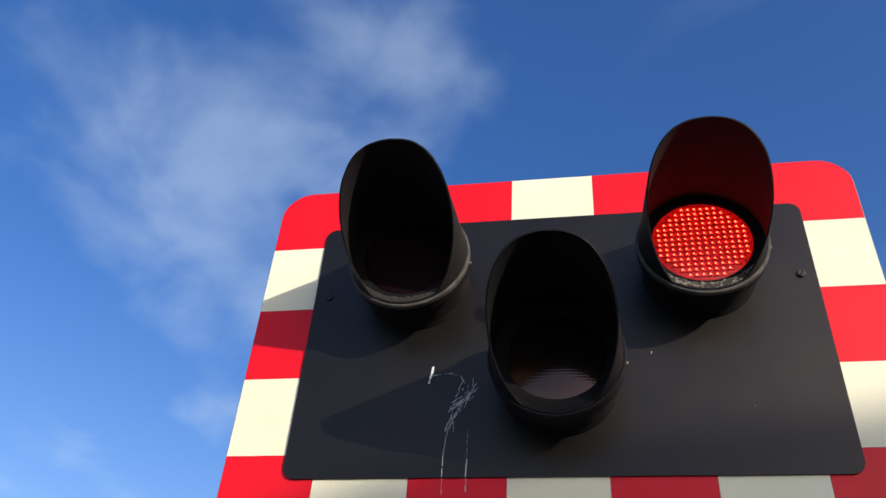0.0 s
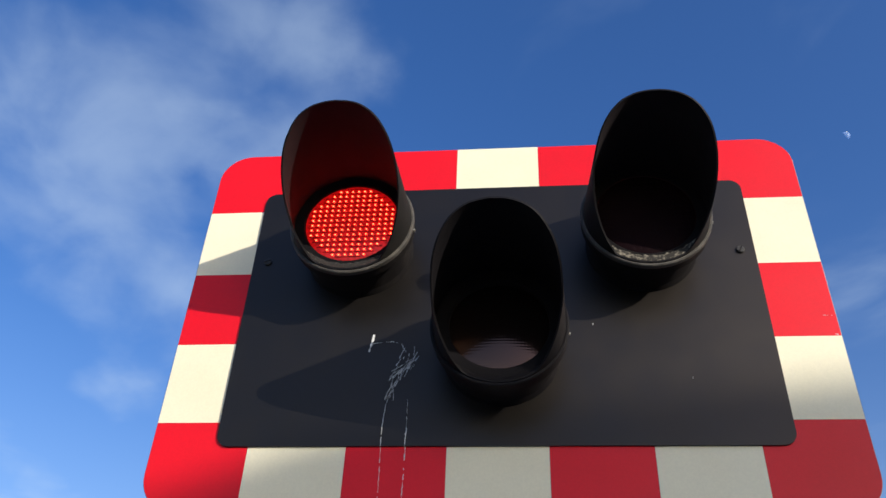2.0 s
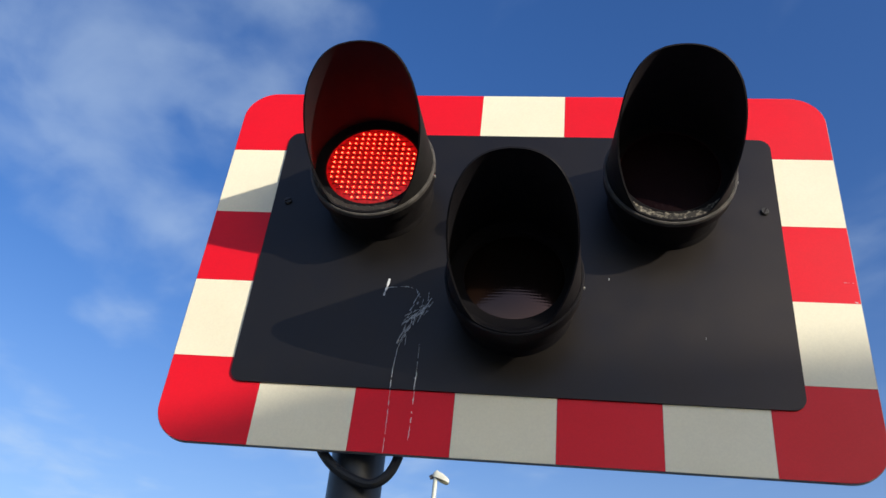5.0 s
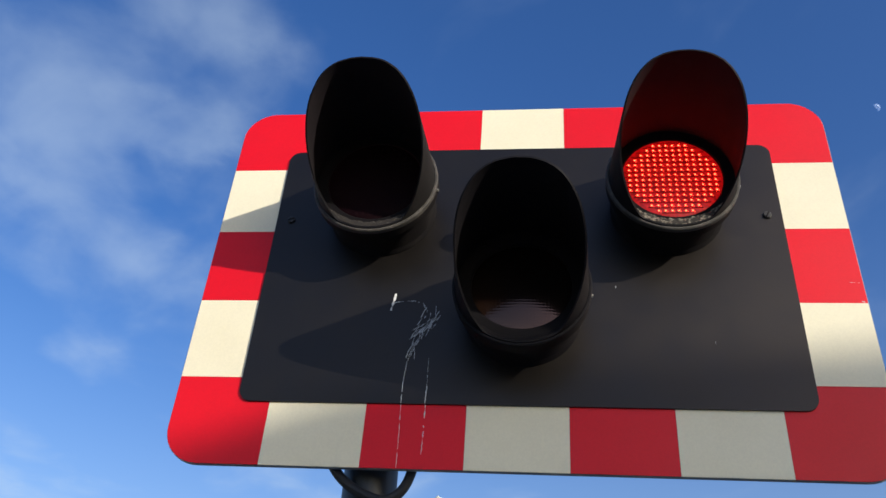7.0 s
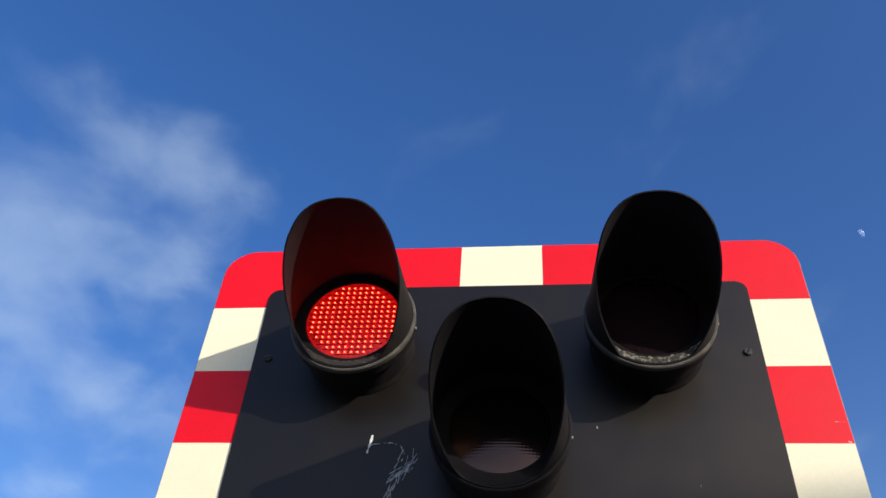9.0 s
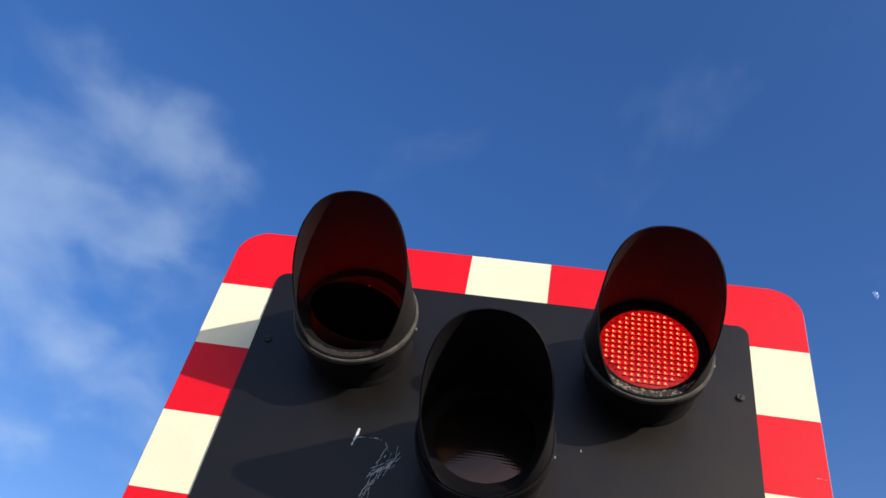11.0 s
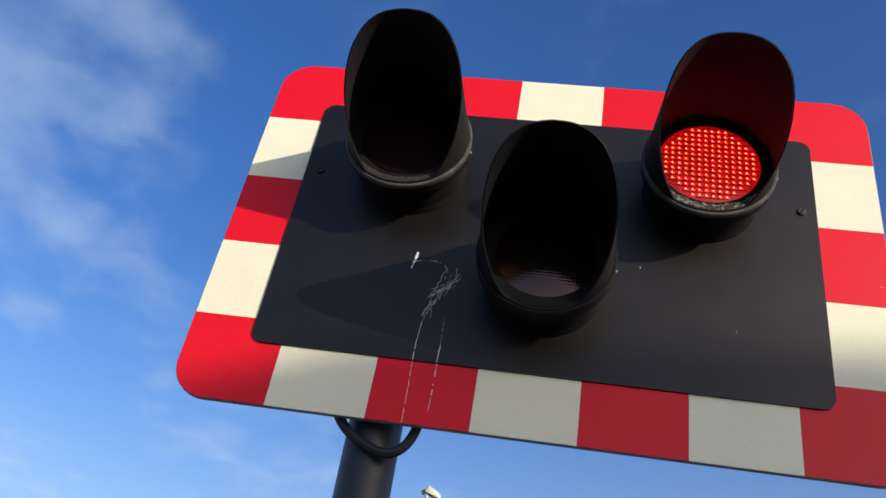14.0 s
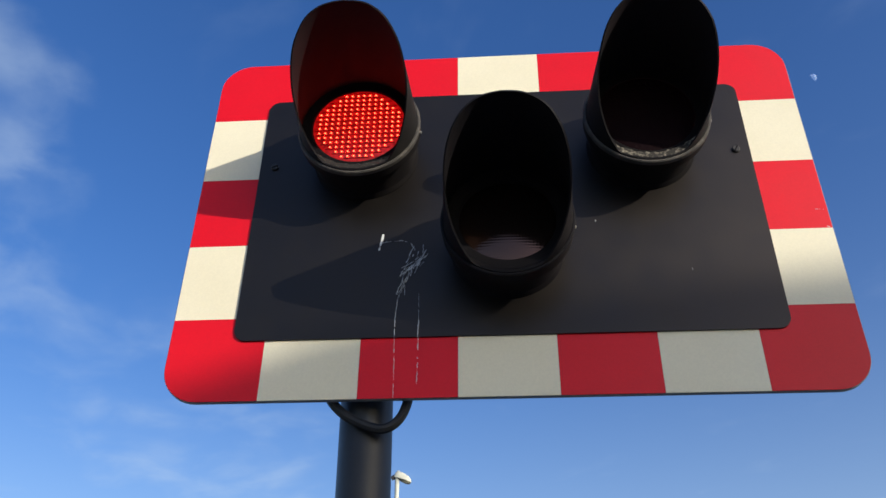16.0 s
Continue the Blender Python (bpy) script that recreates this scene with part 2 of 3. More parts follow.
    m.link(both.outputs[0], m.t.nodes["Material Output"].inputs["Surface"])
    return m.m


def moon_material():
    """Sunlit pale rock; the sky's own light lies over its dark side."""
    m = Mat("moon_rock", (0.5, 0.5, 0.5))
    d = m.node("ShaderNodeBsdfDiffuse")
    m.link(m.ramp(m.noise(0.09, 4), [(0.38, (0.095, 0.118, 0.165)), (0.62, (0.20, 0.235, 0.31))]), d.inputs["Color"])
    c = m.node("ShaderNodeBsdfTransparent")
    a = m.node("ShaderNodeAddShader")
    m.link(d.outputs[0], a.inputs[0])
    m.link(c.outputs[0], a.inputs[1])
    m.link(a.outputs[0], m.t.nodes["Material Output"].inputs["Surface"])
    return m.m


# ---- building helpers ----
ORIGIN = {}


def thing(name, at, label, category, kind="", group=""):
    ob = new(name)
    ob.location = at
    ORIGIN[ob.name] = Vector(at)
    return tagged(ob, label, category, group, kind)


def mesh(name, bm, materials, smooth=35):
    bmesh.ops.recalc_face_normals(bm, faces=bm.faces)
    for f in bm.faces:
        f.smooth = smooth > 0
    for e in bm.edges:
        e.smooth = len(e.link_faces) == 2 and e.calc_face_angle(0) < radians(smooth)
    me = bpy.data.meshes.new(name)
    bm.to_mesh(me)
    bm.free()
    for mt in materials if isinstance(materials, (list, tuple)) else [materials]:
        me.materials.append(mt)
    return me


def part(name, bm, material, parent=None, label="", at=None, smooth=35):
    """One mesh object under a thing or part; bm is in world metres, at is the object's origin."""
    base = ORIGIN[parent.name] if parent else Vector((0, 0, 0))
    at = Vector(at) if at is not None else base.copy()
    bmesh.ops.translate(bm, verts=bm.verts, vec=-at)
    ob = new(name, mesh(name, bm, material, smooth))
    ORIGIN[ob.name] = at
    if parent:
        ob.parent = parent
    ob.location = at - base
    return tagged(ob, label)


def plate(bm, outline, y0, y1, bevel=0.0):
    """A flat plate in the upright plane: outline of (x, z) points, from y0 (front) to y1."""
    front = [bm.verts.new((x, y0, z)) for x, z in outline]
    back = [bm.verts.new((x, y1, z)) for x, z in outline]
    f = bm.faces.new(front)
    bm.faces.new(back[::-1])
    n = len(front)
    for i in range(n):
        bm.faces.new((front[i], back[i], back[(i + 1) % n], front[(i + 1) % n]))
    if bevel:
        bmesh.ops.bevel(bm, geom=list(f.edges), offset=bevel, segments=2, affect="EDGES", profile=0.5)
    return bm


def rounded(x0, x1, z0, z1, radii, steps=10):
    """A rectangle whose corners (lower left, lower right, upper right, upper left) have these radii."""
    pts = []
    for (cx, cz, sx, sz, a0), r in zip(((x0, z0, 1, 1, 180), (x1, z0, -1, 1, 270), (x1, z1, -1, -1, 0), (x0, z1, 1, -1, 90)), radii):
        if r == 0:
            pts.append((cx, cz))
            continue
        for k in range(steps + 1):
            a = radians(a0 + 90 * k / steps)
            pts.append((cx + sx * r + r * math.cos(a), cz + sz * r + r * math.sin(a)))
    return pts


def lathe(bm, c, profile, seg=64):
    """Rings round the axis -y through c: profile of (radius, distance forward). Returns the rings."""
    rings = []
    for r, l in profile:
        rings.append([bm.verts.new((c[0] + r * math.sin(2 * math.pi * k / seg), c[1] - l, c[2] + r * math.cos(2 * math.pi * k / seg))) for k in range(seg)])
    for a, b in zip(rings, rings[1:]):
        for k in range(seg):
            bm.faces.new((a[k], a[(k + 1) % seg], b[(k + 1) % seg], b[k]))
    return rings


def rod(bm, a, b, r0, r1=None, seg=12, caps=True):
    a, b = Vector(a), Vector(b)
    r1 = r0 if r1 is None else r1
    u = (b - a).normalized()
    s = u.orthogonal().normalized()
    w = u.cross(s)
    ends = [[bm.verts.new(p + r * (math.cos(2 * math.pi * k / seg) * s + math.sin(2 * math.pi * k / seg) * w)) for k in range(seg)] for p, r in ((a, r0), (b, r1))]
    for k in range(seg):
        bm.faces.new((ends[0][k], ends[0][(k + 1) % seg], ends[1][(k + 1) % seg], ends[1][k]))
    if caps:
        bm.faces.new(ends[0][::-1])
        bm.faces.new(ends[1])
    return bm


def tube(bm, pts, r, seg=10):
    """A smooth hose along points."""
    pts = [Vector(p) for p in pts]
    rings = []
    for i, p in enumerate(pts):
        u = (pts[min(i + 1, len(pts) - 1)] - pts[max(i - 1, 0)]).normalized()
        s = u.cross(Vector((0, 1, 0)))
        s = s.normalized() if s.length > 1e-3 else u.orthogonal().normalized()
        w = u.cross(s)
        rings.append([bm.verts.new(p + r * (math.cos(2 * math.pi * k / seg) * s + math.sin(2 * math.pi * k / seg) * w)) for k in range(seg)])
    for a, b in zip(rings, rings[1:]):
        for k in range(seg):
            bm.faces.new((a[k], a[(k + 1) % seg], b[(k + 1) % seg], b[k]))
    bm.faces.new(rings[0])
    bm.faces.new(rings[-1])
    return bm


def box(bm, x0, x1, y0, y1, z0, z1):
    m = Matrix.Translation(((x0 + x1) / 2, (y0 + y1) / 2, (z0 + z1) / 2)) @ Matrix.Diagonal((x1 - x0, y1 - y0, z1 - z0, 1))
    bmesh.ops.create_cube(bm, size=1, matrix=m)
    return bm


# ---- ground ----
bm = bmesh.new()
N, STEP = 24, 170.0
grid = [[bm.verts.new(((i - N / 2) * STEP, (j - N / 2) * STEP, 0)) for i in range(N + 1)] for j in range(N + 1)]
for j in range(N):
    for i in range(N):
        bm.faces.new((grid[j][i], grid[j][i + 1], grid[j + 1][i + 1], grid[j + 1][i]))
ground = part("ground", bm, ASPHALT, smooth=0)
tagged(ground, "pale worn concrete ground beside the crossing", "ground", kind="structure")

# ---- the sign ----
HALF_W, Z0, BAND_W, BAND_H, BORDER = 0.5775, 2.14, 0.165, 0.1532, 0.1105
Z1 = Z0 + 5 * BAND_H
POST_X, POST_Y, POST_LEAN = -0.2435, 0.075, 0.035
signal = thing("crossing_signal", (POST_X, POST_Y, 0), "black level crossing signal board with red and white chequered border", "crossing signal")

bm = plate(bmesh.new(), rounded(-HALF_W - 0.0013, HALF_W + 0.0013, Z0 - 0.0003, Z1 + 0.0013, (0.063,) * 4), 0.0022, 0.0102)
backboard = part("backboard", bm, BOARD, signal, "grey aluminium backing sheet")


def stripe(x0, x1, z0, z1, red, radii=(0, 0, 0, 0)):
    g = 0.0003
    b = plate(bmesh.new(), rounded(x0 + g, x1 - g, z0 + g, z1 - g, radii), 0.0, 0.0022)
    part("red_stripe" if red else "white_stripe", b, RED if red else WHITE, backboard, "red reflective sheeting" if red else "cream white reflective sheeting")


def border():
    inner = BORDER + 0.012
    for row, (z_in, z_out) in enumerate(((Z0 + inner, Z0), (Z1 - inner, Z1))):
        for k in range(1, 6):
            x = -HALF_W + k * BAND_W
            stripe(x, x + BAND_W, min(z_in, z_out), max(z_in, z_out), k % 2 == 0)
    for side in (-1, 1):
        for k in range(1, 4):
            z = Z0 + k * BAND_H
            x = sorted((side * HALF_W, side * (HALF_W - inner)))
            stripe(x[0], x[1], z, z + BAND_H, k % 2 == 0)
        for top in (0, 1):
            x = sorted((side * HALF_W, side * (HALF_W - BAND_W)))
            z = Z0 if not top else Z1 - BAND_H
            r = [0, 0, 0, 0]
            r[{(-1, 0): 0, (1, 0): 1, (1, 1): 2, (-1, 1): 3}[side, top]] = 0.062
            stripe(x[0], x[1], z, z + BAND_H, True, r)


border()
PANEL_Y = -0.004
bm = plate(bmesh.new(), rounded(-HALF_W + BORDER, HALF_W - BORDER, Z0 + BORDER - 0.0018, Z1 - BORDER, (0.022,) * 4), PANEL_Y, -0.0003, 0.0008)
panel = part("panel", bm, BLACK, signal, "satin black painted centre panel")


def screw(x, z, turn):
    b = bmesh.new()
    c = (x, PANEL_Y, z)
    rings = lathe(b, c, ((0.0075, 0.0), (0.0075, 0.0028), (0.006, 0.0042)), 18)
    b.faces.new(rings[-1])
    b.faces.new(rings[0][::-1])
    s = part("screw", b, STEEL, panel, "weathered slotted screw head", at=c)
    k = bmesh.new()
    d = Vector((math.cos(turn), 0, math.sin(turn))) * 0.0064
    p = Vector((x, PANEL_Y - 0.0042, z))
    rod(k, p - d, p + d, 0.0011, seg=6)
    slot = part("screw_slot", k, INSIDE, panel, "dark screw slot", at=c)


screw(-0.438, 2.624, 0.4)
screw(0.441, 2.627, 1.1)

# dried dropping and its two drips
rnd = random.Random(5)


def streak(name, pts, width, broken=0.0, y=PANEL_Y, jitter=0.0):
    """A thin uneven line of dried dropping along (x, z) points, broken in runs."""
    b = bmesh.new()
    pts = [Vector((x, 0, z)) for x, z in pts]
    line = []
    for p, q in zip(pts, pts[1:]):
        n = max(1, int((q - p).length / 0.0016))
        line += [p.lerp(q, i / n) for i in range(n)]
    line.append(pts[-1])
    line = [p + Vector((rnd.gauss(0, jitter), 0, rnd.gauss(0, jitter))) for p in line]
    gap, ring = 0, None
    seed = rnd.uniform(0, 99)
    for a, c in zip(line, line[1:]):
        w = width * (0.25 + 1.1 * max(0.0, 0.5 + noise.noise((a.x * 160 + seed, a.z * 160, seed)) * 0.9)) / 2
        if gap == 0 and rnd.random() < broken:
            gap = rnd.randint(1, 4)
        if gap:
            gap, ring = gap - 1, None
            continue
        d = (c - a).normalized()
        s = Vector((-d.z, 0, d.x))
        y0 = y if a.z > Z0 + BORDER else 0.0
        def cross(p, y1):
            return [b.verts.new((p + s * w).to_tuple()[:1] + (y1 + 0.0002, (p + s * w).z)), b.verts.new((p.x, y1 - 0.0005, p.z)), b.verts.new(((p - s * w).x, y1 + 0.0002, (p - s * w).z))]
        ring = ring if ring else cross(a, y0)
        nxt = cross(c, y0)
        b.faces.new((ring[0], ring[1], nxt[1], nxt[0]))
        b.faces.new((ring[1], ring[2], nxt[2], nxt[1]))
        ring = nxt
    return part(name, b, SPLASH, panel, "dried white bird dropping streak")


streak("white_streak", [(-0.2185, 2.459), (-0.2195, 2.449), (-0.2215, 2.440), (-0.2235, 2.430), (-0.2245, 2.424)], 0.0050)
streak("white_streak", [(-0.2235, 2.430), (-0.2205, 2.440), (-0.210, 2.4425)], 0.0028)
streak("white_streak", [(-0.210, 2.442), (-0.184, 2.444), (-0.168, 2.440), (-0.160, 2.424), (-0.163, 2.408)], 0.0017, 0.16, jitter=0.0005)
streak("white_streak", [(-0.181, 2.344), (-0.187, 2.321), (-0.190, 2.285), (-0.1905, 2.248), (-0.1890, 2.200), (-0.1885, 2.141)], 0.0019, 0.03, jitter=0.0003)
streak("white_streak", [(-0.1505, 2.332), (-0.1500, 2.305), (-0.1495, 2.280)], 0.0012, 0.10, jitter=0.0003)
streak("white_streak", [(-0.1495, 2.280), (-0.150, 2.262), (-0.1500, 2.243)], 0.0030, 0.02, jitter=0.0004)
streak("white_streak", [(-0.1500, 2.243), (-0.1500, 2.201), (-0.1505, 2.164)], 0.0024, 0.08, jitter=0.0004)
# feathered smear: thin strokes along two arms that meet above the left drip
for arm, count in ((((-0.134, 2.436), (-0.146, 2.408), (-0.164, 2.386), (-0.178, 2.352)), 28), (((-0.161, 2.428), (-0.167, 2.404), (-0.172, 2.380), (-0.181, 2.348)), 12)):
    arm = [Vector((x, 0, z)) for x, z in arm]
    for k in range(count):
        u = rnd.uniform(0.0, 2.75)
        a, c = arm[int(u)], arm[int(u) + 1]
        p = a.lerp(c, u - int(u)) + Vector((rnd.gauss(0, 0.0042), 0, rnd.gauss(0, 0.0030)))
        d = ((c - a).normalized() + Vector((rnd.gauss(0, 0.22), 0, rnd.gauss(0, 0.12)))) * rnd.uniform(0.012, 0.030)
        bow = Vector((rnd.gauss(0, 0.0012), 0, 0))
        streak("white_streak", [(p.x, p.z), (p.x + d.x / 2 + bow.x, p.z + d.z / 2), (p.x + d.x, p.z + d.z)], rnd.uniform(0.0010, 0.0018), 0.04, jitter=0.0002)
for x, z in ((0.166, 2.474), (0.121, 2.465), (0.322, 2.367)):
    streak("white_speck", [(x, z + 0.0022), (x, z - 0.0022)], 0.0016)
streak("white_speck", [(0.556, 2.487), (0.573, 2.486)], 0.002, 0.4, 0.0)
streak("white_speck", [(0.568, 2.450), (0.573, 2.448)], 0.003, 0.1, 0.0)

# ---- lamps ----
COLLAR_R, COLLAR_L, HOOD_R, HOOD_IN = 0.1125, 0.100, 0.1085, 0.1055
LENS_R, LENS_Y, AMBER_R = 0.0855, -0.0975, 0.0820
HOOD_TOP, HOOD_KINK, HOOD_LIP = 0.304, 0.281, 0.1035
KINK_Z = 0.056
TAPER = 0.060


def hood_length(a, reach):
    """How far the visor reaches forward at the angle a from its top; reach lengthens its crown."""
    z = HOOD_R * math.cos(a)
    if z > KINK_Z:
        u = (HOOD_R - z) / (HOOD_R - KINK_Z)
        return HOOD_TOP + reach + (HOOD_KINK - HOOD_TOP - reach) * u ** 1.8
    u = (KINK_Z - z) / (KINK_Z + HOOD_R)
    return HOOD_KINK + (HOOD_LIP - HOOD_KINK) * min(1.0, u / 0.9) ** 1.2


def visor_mesh(c, reach, swing=0.0):
    b = bmesh.new()
    seg, cols = 96, 9
    def sheet(r, start):
        rows = []
        for k in range(seg):
            a = 2 * math.pi * k / seg
            end = hood_length(a, reach) + 0.0009 * noise.noise((math.sin(a) * 9 + c[0] * 40, math.cos(a) * 9, 2.0))
            row = []
            for j in range(cols + 1):
                l = start + (end - start) * j / cols
                rr = r - max(0.0, l - 0.1) * TAPER
                row.append(b.verts.new((c[0] + rr * math.sin(a) + swing * (l - 0.1), -l, c[2] + rr * math.cos(a))))
            rows.append(row)
        return rows
    out, inn = sheet(HOOD_R, 0.075), sheet(HOOD_IN, 0.075)
    for k in range(seg):
        n = (k + 1) % seg
        for j in range(cols):
            b.faces.new((out[k][j], out[k][j + 1], out[n][j + 1], out[n][j]))
            f = b.faces.new((inn[k][j], inn[n][j], inn[n][j + 1], inn[k][j + 1]))
            f.material_index = 1
        b.faces.new((out[k][cols], inn[k][cols], inn[n][cols], out[n][cols])).material_index = 2
        b.faces.new((out[k][0], out[n][0], inn[n][0], inn[k][0]))
    return b


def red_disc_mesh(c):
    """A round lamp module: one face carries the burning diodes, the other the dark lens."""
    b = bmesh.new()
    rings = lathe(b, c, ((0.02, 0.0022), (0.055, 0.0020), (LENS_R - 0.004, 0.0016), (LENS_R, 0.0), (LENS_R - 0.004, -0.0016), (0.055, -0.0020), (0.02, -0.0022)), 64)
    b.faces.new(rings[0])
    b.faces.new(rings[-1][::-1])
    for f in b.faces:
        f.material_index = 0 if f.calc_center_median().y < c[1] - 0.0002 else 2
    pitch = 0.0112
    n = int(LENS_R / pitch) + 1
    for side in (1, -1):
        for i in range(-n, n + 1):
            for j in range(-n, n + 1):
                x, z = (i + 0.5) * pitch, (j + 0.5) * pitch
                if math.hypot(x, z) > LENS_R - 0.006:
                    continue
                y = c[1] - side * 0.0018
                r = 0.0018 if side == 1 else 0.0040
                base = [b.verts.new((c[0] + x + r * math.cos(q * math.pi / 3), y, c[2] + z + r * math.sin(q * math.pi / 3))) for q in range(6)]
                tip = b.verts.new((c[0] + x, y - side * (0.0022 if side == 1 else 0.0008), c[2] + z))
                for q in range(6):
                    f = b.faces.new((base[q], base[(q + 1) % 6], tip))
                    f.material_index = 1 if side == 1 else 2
                # painted glint: a fainter glowing square set low beside each diode
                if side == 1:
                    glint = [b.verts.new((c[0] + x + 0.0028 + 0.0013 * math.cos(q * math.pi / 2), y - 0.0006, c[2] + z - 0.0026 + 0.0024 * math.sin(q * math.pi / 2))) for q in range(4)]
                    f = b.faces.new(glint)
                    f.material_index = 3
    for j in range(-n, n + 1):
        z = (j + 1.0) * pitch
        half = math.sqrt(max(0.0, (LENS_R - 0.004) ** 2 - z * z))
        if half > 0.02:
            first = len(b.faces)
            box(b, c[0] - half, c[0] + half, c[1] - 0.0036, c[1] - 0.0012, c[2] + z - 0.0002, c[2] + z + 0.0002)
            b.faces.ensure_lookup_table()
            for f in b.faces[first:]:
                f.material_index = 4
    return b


def amber_lens_mesh(c):
    """A nearly flat lens, leaning back a little."""
    b = bmesh.new()
    steps = [AMBER_R * k / 12 for k in range(1, 13)]
    rings = lathe(b, c, [(q, 0.0060 * (1 - (q / AMBER_R) ** 2)) for q in steps] + [(AMBER_R, -0.004)], 64)
    b.faces.new(rings[0])
    b.faces.new(rings[-1])
    for v in b.verts:
        v.co.y += 0.060 * (v.co.z - c[2])
    return b


def signal_lamp(x, z, amber=False):
    c = Vector((x, -0.094 if amber else LENS_Y, z))
    b = bmesh.new()
    base = (x, 0, z)
    f = PANEL_Y
    lathe(b, base, ((0.092, -f), (0.101, -f), (0.101, 0.008), (0.0985, 0.012), (0.098, 0.020), (0.100, COLLAR_L - 0.034),
                    (0.104, COLLAR_L - 0.030), (COLLAR_R, COLLAR_L - 0.026), (COLLAR_R, COLLAR_L - 0.002), (COLLAR_R - 0.002, COLLAR_L), (HOOD_R + 0.0004, COLLAR_L),
                    (HOOD_R + 0.0004, COLLAR_L - 0.03), (0.092, 0.05), (0.092, -f)), 72)
    lamp_part = part("signal_lamp", b, BLACK_PLASTIC if amber else COLLAR, signal, "round black signal lamp with deep cutaway visor" if not amber else "unlit amber signal lamp with deep cutaway visor", at=(x, 0, z))
    part("visor", visor_mesh(base, 0.003 if amber else 0.006 if x < 0 else 0.0, 0.026 if x > 0.1 else 0.0), [BLACK_PLASTIC, LINING, BLACK_PLASTIC] if amber else [HOOD, INSIDE, BLACK_PLASTIC], lamp_part, "black visor" if amber else "weathered black visor, matt inside")
    b = bmesh.new()
    r = (AMBER_R if amber else LENS_R) + 0.0003
    lathe(b, base, ((HOOD_IN - 0.0004, 0.089), (r, 0.089), (r, 0.0985), (r + 0.002, 0.1005), (HOOD_IN - 0.0004, 0.101), (HOOD_IN - 0.0004, 0.089)), 72)
    part("bezel", b, LINING, lamp_part, "black lens bezel")
    b = bmesh.new()
    dirt = random.Random(int(x * 100) + 7)
    seg = 40
    rows = []
    for k in range(seg + 1):
        a = radians(180 - 66 + 132 * k / seg)
        thick = (0.0075 if amber else 0.0150 if x > 0 else 0.0125) * math.sin(math.pi * k / seg) ** 0.5 * dirt.uniform(0.8, 1.08) + 0.0003
        rim = HOOD_IN - 0.0006
        rows.append([b.verts.new((x + rr * math.sin(a), -l, z + rr * math.cos(a))) for rr, l in
                     ((rim, 0.1005), (rim - thick, 0.1007), (rim - thick * 0.9, 0.1012 + dirt.uniform(0, 0.0006)), (rim, 0.1034 + dirt.uniform(0, 0.0008)))])
    for p, q in zip(rows, rows[1:]):
        for k in range(4):
            b.faces.new((p[k], p[(k + 1) % 4], q[(k + 1) % 4], q[k]))
    part("grit", b, BLACK_PLASTIC if amber else GRIME if x > 0 else DARKGRIT, lamp_part, "black gasket edge" if amber else "dark grit lying in the visor's lip" if x < 0 else "grey grit lying in the visor's lip", smooth=20)
    a = radians(97)
    b = bmesh.new()
    p = Vector((x + COLLAR_R * math.sin(a), -0.088, z + COLLAR_R * math.cos(a)))
    d = Vector((math.sin(a), 0, math.cos(a)))
    rod(b, p, p + d * 0.0035, 0.0030, 0.0024, seg=10)
    part("clamp_screw", b, ZINC, lamp_part, "small bright clamp screw")
    b = bmesh.new()
    lathe(b, base, ((HOOD_R + 0.0006, COLLAR_L - 0.008), (COLLAR_R + 0.0012, COLLAR_L - 0.008), (COLLAR_R + 0.0012, COLLAR_L), (COLLAR_R - 0.0005, COLLAR_L + 0.0018),
                    (HOOD_R + 0.0006, COLLAR_L + 0.0018), (HOOD_R + 0.0006, COLLAR_L - 0.008)), 72)
    part("rim", b, BLACK_PLASTIC if amber else RIM, lamp_part, "black rim of the collar" if amber else "dusty grey rim of the collar, its sunlit edge put into the colour")
    if amber:
        part("lens", amber_lens_mesh(c), AMBER, lamp_part, "dull brown unlit amber lens", at=c, smooth=30)
        return None
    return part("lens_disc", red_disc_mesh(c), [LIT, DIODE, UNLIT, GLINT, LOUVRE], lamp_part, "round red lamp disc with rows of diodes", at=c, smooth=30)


LAMP_X, LAMP_Z = 0.262, 2.640
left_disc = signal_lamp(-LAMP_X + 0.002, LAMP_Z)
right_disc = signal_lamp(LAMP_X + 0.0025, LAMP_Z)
signal_lamp(0.0065, LAMP_Z - 0.222, True)

# ---- post and hose ----
b = bmesh.new()
rod(b, (POST_X + POST_LEAN, POST_Y, 0.02), (POST_X - 0.010, POST_Y, 2.86), 0.0445, seg=40)
post = part("post", b, POST, signal, "round black painted steel post")
b = bmesh.new()
box(b, POST_X + POST_LEAN - 0.14, POST_X + POST_LEAN + 0.14, POST_Y - 0.14, POST_Y + 0.14, 0.0, 0.02)
part("base_plate", b, POST, signal, "black steel base plate")
for z in (2.30, 2.72):
    b = bmesh.new()
    box(b, POST_X - 0.09, POST_X + 0.55, 0.0104, 0.030, z - 0.02, z + 0.02)
    part("bracket", b, BOARD, signal, "grey mounting rail")
b = bmesh.new()
bend = [Vector((x, y, z)) for x, y, z in ((-0.312, 0.040, 2.24), (-0.309, 0.034, 2.190), (-0.298, 0.028, 2.155), (-0.272, 0.022, 2.124), (-0.238, 0.020, 2.104), (-0.205, 0.020, 2.096),
                                          (-0.181, 0.024, 2.112), (-0.168, 0.030, 2.145), (-0.164, 0.036, 2.190), (-0.163, 0.040, 2.24))]
loop = []
